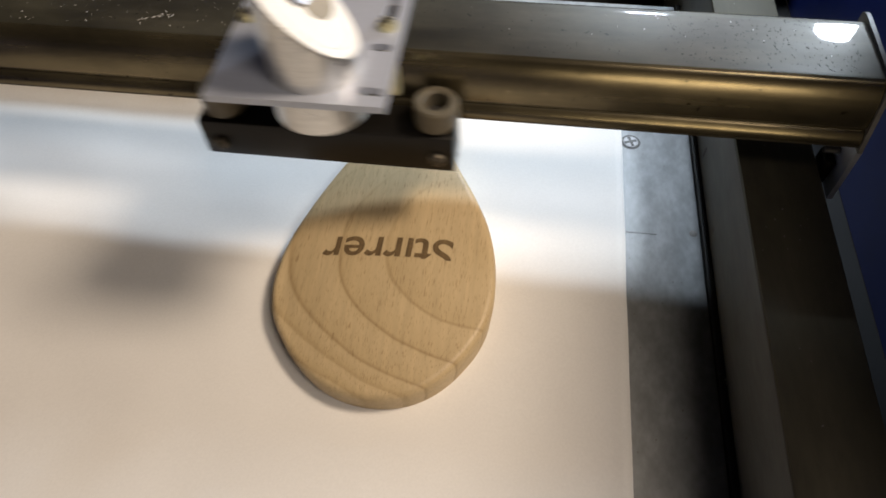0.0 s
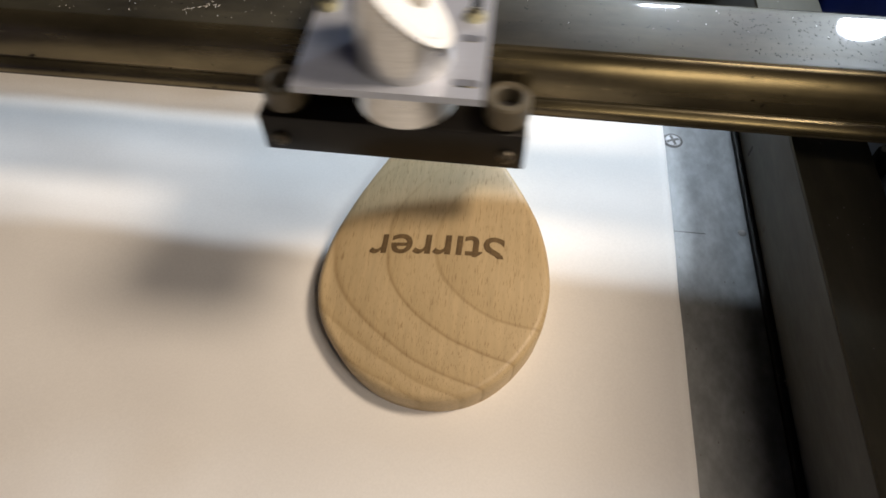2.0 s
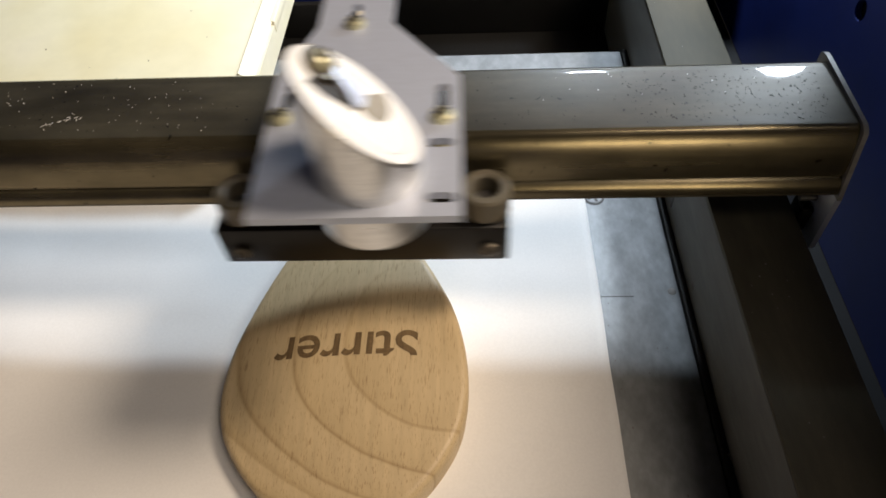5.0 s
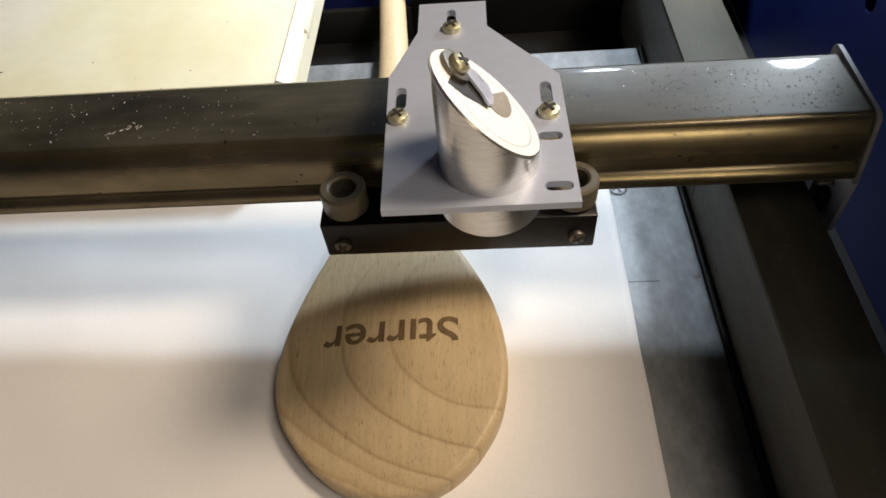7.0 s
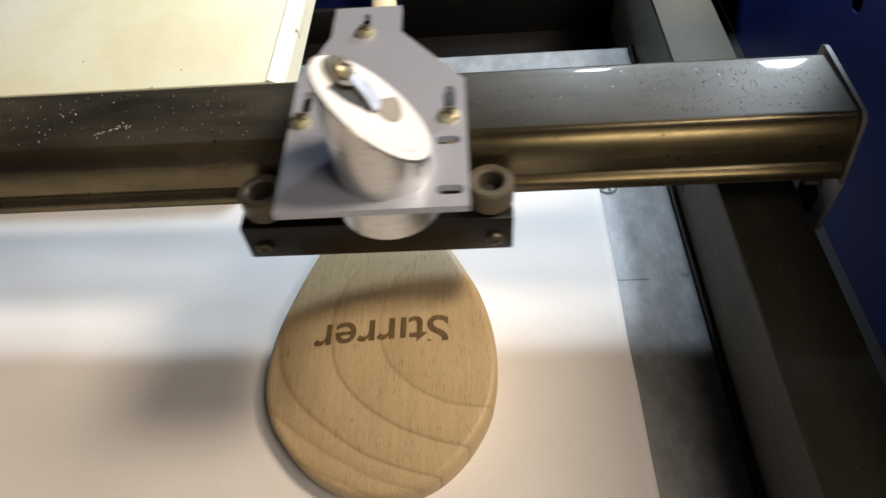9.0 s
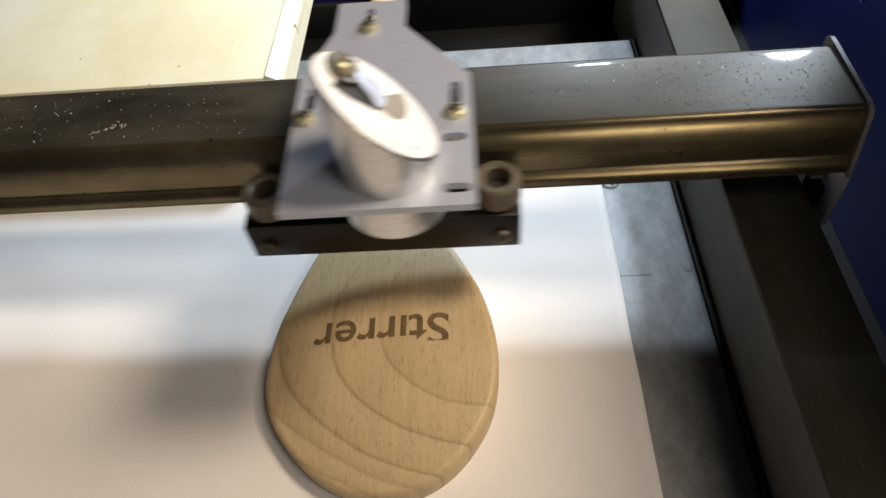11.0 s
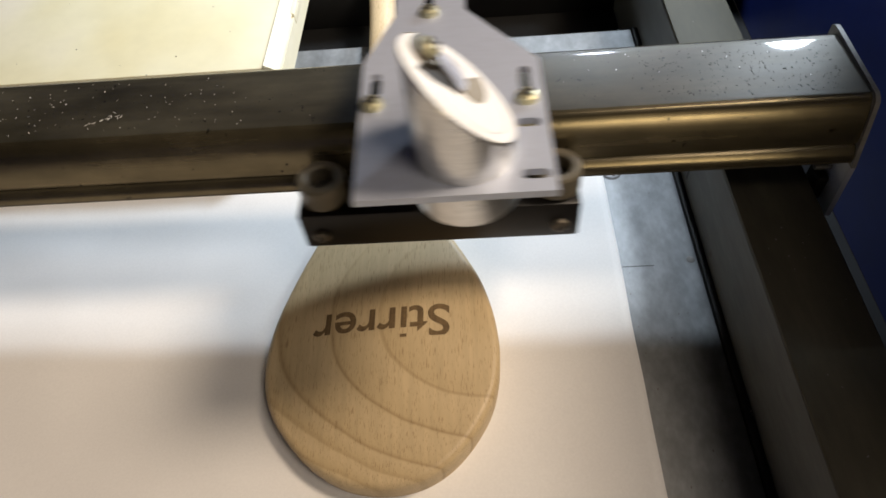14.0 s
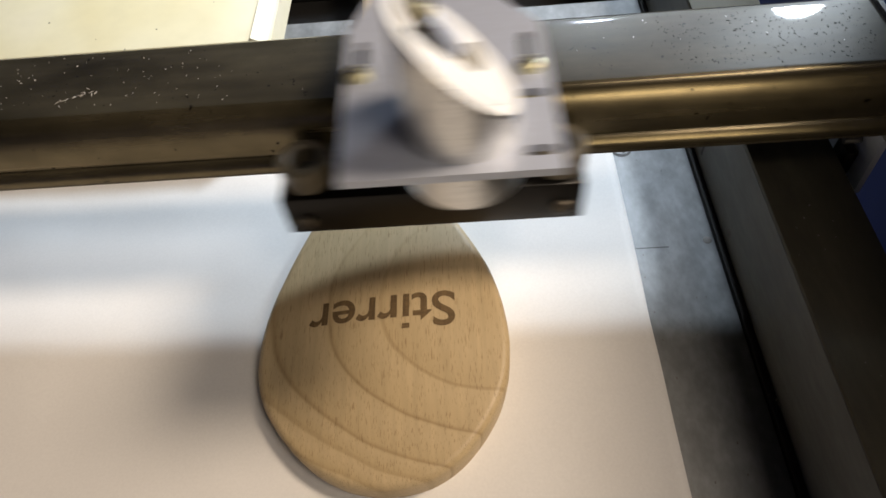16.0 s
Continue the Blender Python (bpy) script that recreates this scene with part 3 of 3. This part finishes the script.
# ---- the gantry ----
def build_gantry():
    t = thing("gantry_rail", "dull aluminium gantry rail with dust and soot specks", "gantry rail")
    # The unseen rear lip is added to set where the work lamp's light ends.
    prof = [(28.8, 41), (28.8, 38.8), (30, 38.8), (30, 55.6), (29.4, 56.4), (28.4, 56.9), (27, 57.1), (26.4, 57.1), (6.9, 57.1), (6.4, 57.05), (5.7, 56.8), (5.2, 56.4), (4.8, 55.8),
            (4.2, 54.6), (3.7, 53.3), (3.25, 51.9), (2.85, 50.3), (2.5, 48.6), (2.25, 46.9), (2.1, 45.4), (2.5, 45.0), (2.4, 44.6), (1.6, 44.2), (1.0, 43.2), (0.6, 42.2), (0.4, 41.0), (0.4, 40.4), (0.9, 40.0), (3, 40.0), (3.4, 41)]
    bm = bmesh.new()
    rows = [[bm.verts.new((x, y, z)) for y, z in prof] for x in (-322, 49.3)]
    n = len(prof)
    for k in range(n):
        bm.faces.new((rows[0][k], rows[0][(k + 1) % n], rows[1][(k + 1) % n], rows[1][k]))
    bm.faces.new(rows[0])
    bm.faces.new(rows[1][::-1])
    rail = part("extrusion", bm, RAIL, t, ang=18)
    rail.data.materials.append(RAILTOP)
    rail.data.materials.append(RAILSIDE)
    # Each face takes its tone from the way it faces.
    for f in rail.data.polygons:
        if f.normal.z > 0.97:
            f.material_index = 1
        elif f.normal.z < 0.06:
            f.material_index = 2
    cap = [(-0.6, 39.4), (33, 39.4), (32, 57.4), (30.6, 58.2), (28.5, 58.3), (5.5, 57.8), (4.2, 57.2), (3.4, 56.4)]
    bm = prism(cap, 0, 1.1)
    bm.transform(Matrix(((0, 0, 1, 49.3), (1, 0, 0, 0), (0, 1, 0, 0), (0, 0, 0, 1))))
    part("end_cap", bm, CAP, t, "cut steel end plate")
    br = [(-0.9, 22), (24, 22), (24, 39.4), (0.0, 39.4)]
    bm = prism(br, 0, 1.4)
    bm.transform(Matrix(((0, 0, 1, 49.4), (1, 0, 0, 0), (0, 1, 0, 0), (0, 0, 0, 1))))
    # Takes the plate's pale metal to stand for light bounced onto it.
    part("end_bracket", bm, PLATE, t, "steel end bracket toned pale for bounced light")
    part("slider", box(46.2, 49.3, 4, 10, 22.5, 31.0, 0.8), BLACK, t, "black sliding block under the rail's end")
    m = Matrix.Translation((49.3, 6.5, 33.2)) @ Matrix.Rotation(radians(-90), 4, "Y")
    part("bracket_pin", lathe([(0, 4.2), (0.8, 4.1), (0.95, 3.8), (0.95, 0)], 16, m=m), CAP, t, "short steel pin in the end bracket")
    rnd = random.Random(21)
    for name, mat, count, lo, hi, spread in (("dust", DUST, 130, 0.05, 0.15, (-175, -95)), ("soot", CRUMB, 420, 0.07, 0.22, (0, 46))):
        bm = bmesh.new()
        for _ in range(count):
            x = rnd.uniform(*spread) if rnd.random() < 0.72 else rnd.uniform(-190, 46)
            y = rnd.uniform(7.8, 27)
            m = Matrix.Translation((x, y, 57.1)) @ Matrix.Rotation(rnd.uniform(0, 6), 4, "Z") @ Matrix.Diagonal((rnd.uniform(0.7, 2.4), 1, 0.5, 1))
            bmesh.ops.create_icosphere(bm, subdivisions=1, radius=rnd.uniform(lo, hi), matrix=m)
        if mat is DUST:
            # a matted tuft of pale fibres
            for k in range(15):
                a = k / 14
                x, y = -138 + 9 * a + rnd.uniform(-1.6, 1.6), 10.5 + 4.0 * a + rnd.uniform(-1.2, 1.2)
                m = Matrix.Translation((x, y, 57.2)) @ Matrix.Rotation(rnd.uniform(0, 3), 4, "Z")
                bmesh.ops.create_icosphere(bm, subdivisions=1, radius=rnd.uniform(0.07, 0.12), matrix=m @ Matrix.Diagonal((rnd.uniform(3, 9), 0.8, 0.6, 1)))
        tagged(part(name, bm, mat, t, "pale dust flecks on the rail" if mat is DUST else "black soot flecks on the rail"), kind="stuff")
    return t


# ---- the carriage with its mirror head ----
TX, TY = 6.7, -25.6
PZ = 76.0


def build_carriage():
    t = thing("laser_carriage", "aluminium mirror head carriage sliding along the gantry rail", "laser head")
    bar = part("carriage_bar", box(-35.0, 32.6, -11.5, 0.0, 32.3, 44.2, 0.7), BLACK, t, "black carriage bar under the rollers")
    for x in (-30.3, 28):
        m = Matrix.Translation((x, -11.5, 37.0)) @ Matrix.Rotation(radians(90), 4, "X")
        screw("bar_screw", bar, 0, 0, 0, 2.1, CAPDARK, "dull screw in the bar's front", m)
    part("under_plate", box(-33, 30.5, -9.5, 8, 30.6, 32.3, 0.4), BLACK, t, "black plate under the rail")
    part("over_plate", box(-10, 18, -6, 24, 58.6, 60.2, 0.4), BLACK, t, "black plate over the rail")
    for x in (-28.5, 27.2):
        prof = [(0, 46.0), (3.1, 46.0), (3.2, 50.9), (3.7, 51.4), (5.2, 51.4), (5.7, 50.8), (5.7, 45.2), (5.2, 44.6), (0, 44.5)]
        r = part("roller", lathe(prof, 32, (x, -5.4, 0)), NYLON, t, "yellowed nylon guide roller")
        part("axle_screw", lathe([(0, 47.6), (1.0, 47.7), (2.7, 47.4), (2.95, 47.0), (2.95, 46.1)], 20, (x, -5.4, 0)), SLOT, r, "dark recessed axle screw")
    plate = [(-13.1, -37.1), (22.6, -36.9), (22.2, -0.8), (7.6, 18.2), (7.6, 28.5), (-8.2, 28.5), (-8.2, 17.0), (-13.9, 1.0)]
    holes = [slot_outline(-0.6, 22.6, 2.2, 5.8), slot_outline(-11.0, -6.2, 2.4, 7.0), slot_outline(18.9, -6.6, 2.4, 7.2), slot_outline(18.6, -19.6, 4.8, 2.3),
             slot_outline(19.0, -32.8, 5.2, 2.3)]
    pl = part("mirror_plate", prism(plate, PZ, PZ + 1.6, holes), PLATE, t, "pale aluminium mounting plate with slots", ang=30)
    for x, y in ((-0.4, 17.6), (-11.2, -12.4), (18.9, -12.8)):
        screw("plate_screw", pl, x, y, PZ + 1.6, 2.2, BRASS, "yellow zinc cross recess screw")
        part("spacer", lathe([(1.5, 60.2), (1.5, PZ)], 16, (x, y, 0)), BRASS, t)
    # the tube, cut slantwise: high on one flank, low on the other
    R, n = 9.4, 56
    hi, lo = PZ + 25.0, PZ + 5.2

    def top(a):
        return (hi + lo) / 2 - (hi - lo) / 2 * math.cos(a - radians(2))

    bm = bmesh.new()
    prof = [(10.2, 67.5), (10.2, 68.3), (10.0, PZ)]
    lathe([(0, 67.5), (7.5, 67.5), *prof, (0, PZ)], n, (TX, TY, 0), bm)
    part("lens_flange", bm, TUBE, t, "turned aluminium lens holder below the plate")
    bm = bmesh.new()
    foot = [bm.verts.new((TX + R * math.cos(2 * math.pi * k / n), TY + R * math.sin(2 * math.pi * k / n), PZ + 1.6)) for k in range(n)]
    mid = [bm.verts.new((v.co.x, v.co.y, top(2 * math.pi * k / n) - 0.5)) for k, v in enumerate(foot)]
    ring = [bm.verts.new((TX + (v.co.x - TX) * 0.97, TY + (v.co.y - TY) * 0.97, top(2 * math.pi * k / n))) for k, v in enumerate(foot)]
    for a, b in ((foot, mid), (mid, ring)):
        for k in range(n):
            bm.faces.new((a[k], a[(k + 1) % n], b[(k + 1) % n], b[k]))
    tube = part("head_tube", bm, TUBE, t, "turned aluminium tube cut off slantwise")
    # the slanted face with a shallow round mirror seat
    tilt = math.atan2((hi - lo) / 2, R)
    face = Matrix.Translation((TX, TY, (hi + lo) / 2)) @ Matrix.Rotation(radians(2), 4, "Z") @ Matrix.Rotation(tilt, 4, "Y")
    long = 1 / math.cos(tilt)
    outer = [(R * 0.97 * long * math.cos(2 * math.pi * k / n), R * 0.97 * math.sin(2 * math.pi * k / n)) for k in range(n)]
    bm = prism(outer, -0.6, 0.02)
    bm.transform(face)
    part("slant_face", bm, FACE, tube, "bright cut face of the tube")
    bm = lathe([(7.3, 0.03), (7.32, 0.06), (7.48, 0.06), (7.5, 0.03)], 48)
    bm.transform(face @ Matrix.Translation((1.0, 0, 0)) @ Matrix.Diagonal((long * 0.92, 0.98, 1, 1)))
    part("groove", bm, CLIPDARK, tube, "fine turned groove on the cut face")
    # Shade beside the clip, laid on as a flat near-black shape.
    bm = prism([(-9.6, -2.6), (-6.0, -2.9), (-2.6, -2.2), (-0.4, -1.9), (-1.6, 0.4), (-4.4, 2.4), (-8.2, 1.6)], 0.03, 0.10)
    bm.transform(face)
    part("clip_shade", bm, SLOT, tube, "flat dark patch for the shade beside the clip")
    arc = [(2.2 + 3.9 * math.cos(a), 3.4 + 4.5 * math.sin(a)) for a in [radians(52 - 200 * k / 16) for k in range(17)]]
    bm = prism(arc, 0.04, 0.16)
    bm.transform(face)
    part("mirror_seat", bm, SEAT, tube, "dull tan half round seat")
    blade = [(-6.4, 2.2), (-5.2, 4.4), (-3.0, 4.6), (-0.4, 3.9), (0.7, 1.6), (0.4, -0.6), (-0.6, -1.5), (-2.6, 0.2)]
    bm = prism(blade, 0.35, 0.8)
    bm.transform(face @ Matrix.Rotation(radians(3), 4, "Y"))
    part("spring_clip", bm, CLIP, tube, "blued steel spring clip")
    m = face @ Matrix.Translation((-8.0, 2.6, 0.05))
    part("washer", lathe([(0, 0), (3.2, 0), (3.3, 0.2), (3.2, 0.9), (2.4, 1.0), (0, 1.0)], 28, m=m), CAPDARK, tube, "dull olive washer")
    screw("clamp_screw", tube, 0, 0, 0, 2.0, BRASS, "yellow cross recess clamp screw", m @ Matrix.Translation((0, 0, 1.0)))
    return t


HEAD = [
    (0, -83.4), (0.033, -87.5), (0.1, -85.9), (0.2, -71.2), (0.3, -57.1), (0.4, -45.5), (0.5, -56.1), (0.6, -72.2), (0.7, -88.2), (0.733, -93.4),
    (0.8, -87.2), (0.9, -71.3), (1, -55.4), (1.067, -46.5), (1.1, -46.7), (1.2, -58.7), (1.3, -74.6), (1.4, -89.6), (1.433, -92.9), (1.5, -83.4),
    (1.6, -67.7), (1.7, -52.1), (1.767, -45.7), (1.8, -50.0), (1.9, -64.4), (2, -80.3), (2.1, -91.5), (2.2, -79.2), (2.3, -64.1), (2.4, -49.8),
    (2.433, -45.4), (2.5, -53.0), (2.6, -67.7), (2.7, -82.1), (2.767, -89.8), (2.8, -87.6), (2.9, -74.9), (3, -60.7), (3.1, -48.3), (3.133, -45.3),
    (3.2, -55.3), (3.3, -70.4), (3.4, -84.9), (3.467, -91.1), (3.5, -86.4), (3.6, -72.1), (3.7, -57.8), (3.8, -46.0), (4.13, -86.5), (4.46, -46.0),
    (4.79, -86.5), (5.12, -46.0), (5.45, -86.5), (5.76, -46.0), (5.8, -46.7), (5.9, -54.4), (6, -69.7), (6.1, -83.3), (6.133, -85.6), (6.2, -74.4),
    (6.3, -59.7), (6.4, -47.2), (6.5, -56.4), (6.6, -71.8), (6.7, -83.8), (6.8, -73.6), (6.9, -57.4), (7, -47.6), (7.1, -58.7), (7.167, -66.5), (7.2,
    -64.6), (7.3, -51.0), (7.367, -44.8), (7.4, -49.5), (7.5, -64.1), (7.533, -68.6), (7.6, -61.0), (7.7, -48.6), (7.733, -46.2), (7.8, -57.3), (7.9,
    -66.4), (8, -54.8), (8.067, -46.6), (8.1, -47.9), (8.2, -60.6), (8.267, -66.6), (8.3, -61.7), (8.4, -48.7), (8.433, -44.7), (8.5, -52.9), (8.6,
    -66.0), (8.633, -68.4), (8.7, -57.4), (8.8, -47.9), (8.9, -59.2), (8.967, -67.0), (9, -65.1), (9.1, -51.7), (9.167, -45.9), (9.2, -51.1), (9.36,
    -68.5), (9.55, -48.7), (9.75, -68.5), (9.95, -48.7), (10.15, -68.5), (10.35, -48.7), (10.55, -68.5), (10.75, -48.7), (10.95, -68.5), (11.15,
    -48.7), (11.3, -66.9), (11.4, -65.6), (11.5, -50.3), (11.533, -45.0), (11.6, -51.1), (11.7, -65.9), (11.767, -71.6), (11.8, -66.1), (11.9, -51.6),
    (11.967, -45.6), (12, -50.5), (12.1, -65.6), (12.167, -71.7), (12.2, -66.8), (12.3, -52.5), (12.367, -46.1), (12.4, -50.3), (12.5, -64.9),
    (12.567, -71.4), (12.6, -67.2), (12.7, -53.4), (12.767, -46.5), (12.8, -50.0), (12.9, -64.0), (12.967, -71.1), (13, -68.0), (13.1, -53.8),
    (13.167, -46.4), (13.2, -49.1), (13.3, -63.8), (13.367, -71.2), (13.4, -68.5), (13.5, -53.7), (13.567, -46.5), (13.6, -49.5), (13.7, -63.2),
    (13.767, -71.0), (13.8, -68.9), (13.9, -53.8), (13.967, -46.6), (14, -49.7), (14.1, -63.4), (14.167, -71.0), (14.2, -68.6), (14.3, -54.0),
    (14.367, -46.7), (14.4, -49.5), (14.5, -63.3), (14.567, -70.8), (14.6, -68.4), (14.7, -53.9), (14.767, -46.4), (14.8, -48.9), (14.9, -64.0),
    (14.967, -71.2), (15, -68.3), (15.1, -54.0), (15.167, -47.0), (15.2, -50.2), (15.3, -64.9), (15.367, -71.5), (15.4, -67.6), (15.5, -53.9),
    (15.567, -47.3), (15.6, -51.2), (15.7, -65.7), (15.767, -72.0), (15.8, -67.5), (15.9, -52.6), (15.967, -46.8), (16, -52.2)
]


def motions():
    def drift(time):
        return CUT_SPEED * (time - 7.0)

    walk(gantry, [(time, pose(0, drift(time) * MM, 0)) for time in (0.0, 16.0)])
    walk(carriage, [(time, pose(x * MM, drift(time) * MM, 0)) for time, x in HEAD])
    for time, row in burnt_rows:
        walk(row, [(0.0, pose(0, 0, -0.0012)), (time - 0.1, pose(0, 0, -0.0012)), (time, pose(0, 0, 0)), (16.0, pose(0, 0, 0))])


build_bed()
build_walls()
build_side_rail()
build_cream_panel()
build_paper()
spoon = build_spoon()
gantry = build_gantry()
carriage = build_carriage()
burnt_rows = build_lettering(spoon)
build_bed_details()
motions()
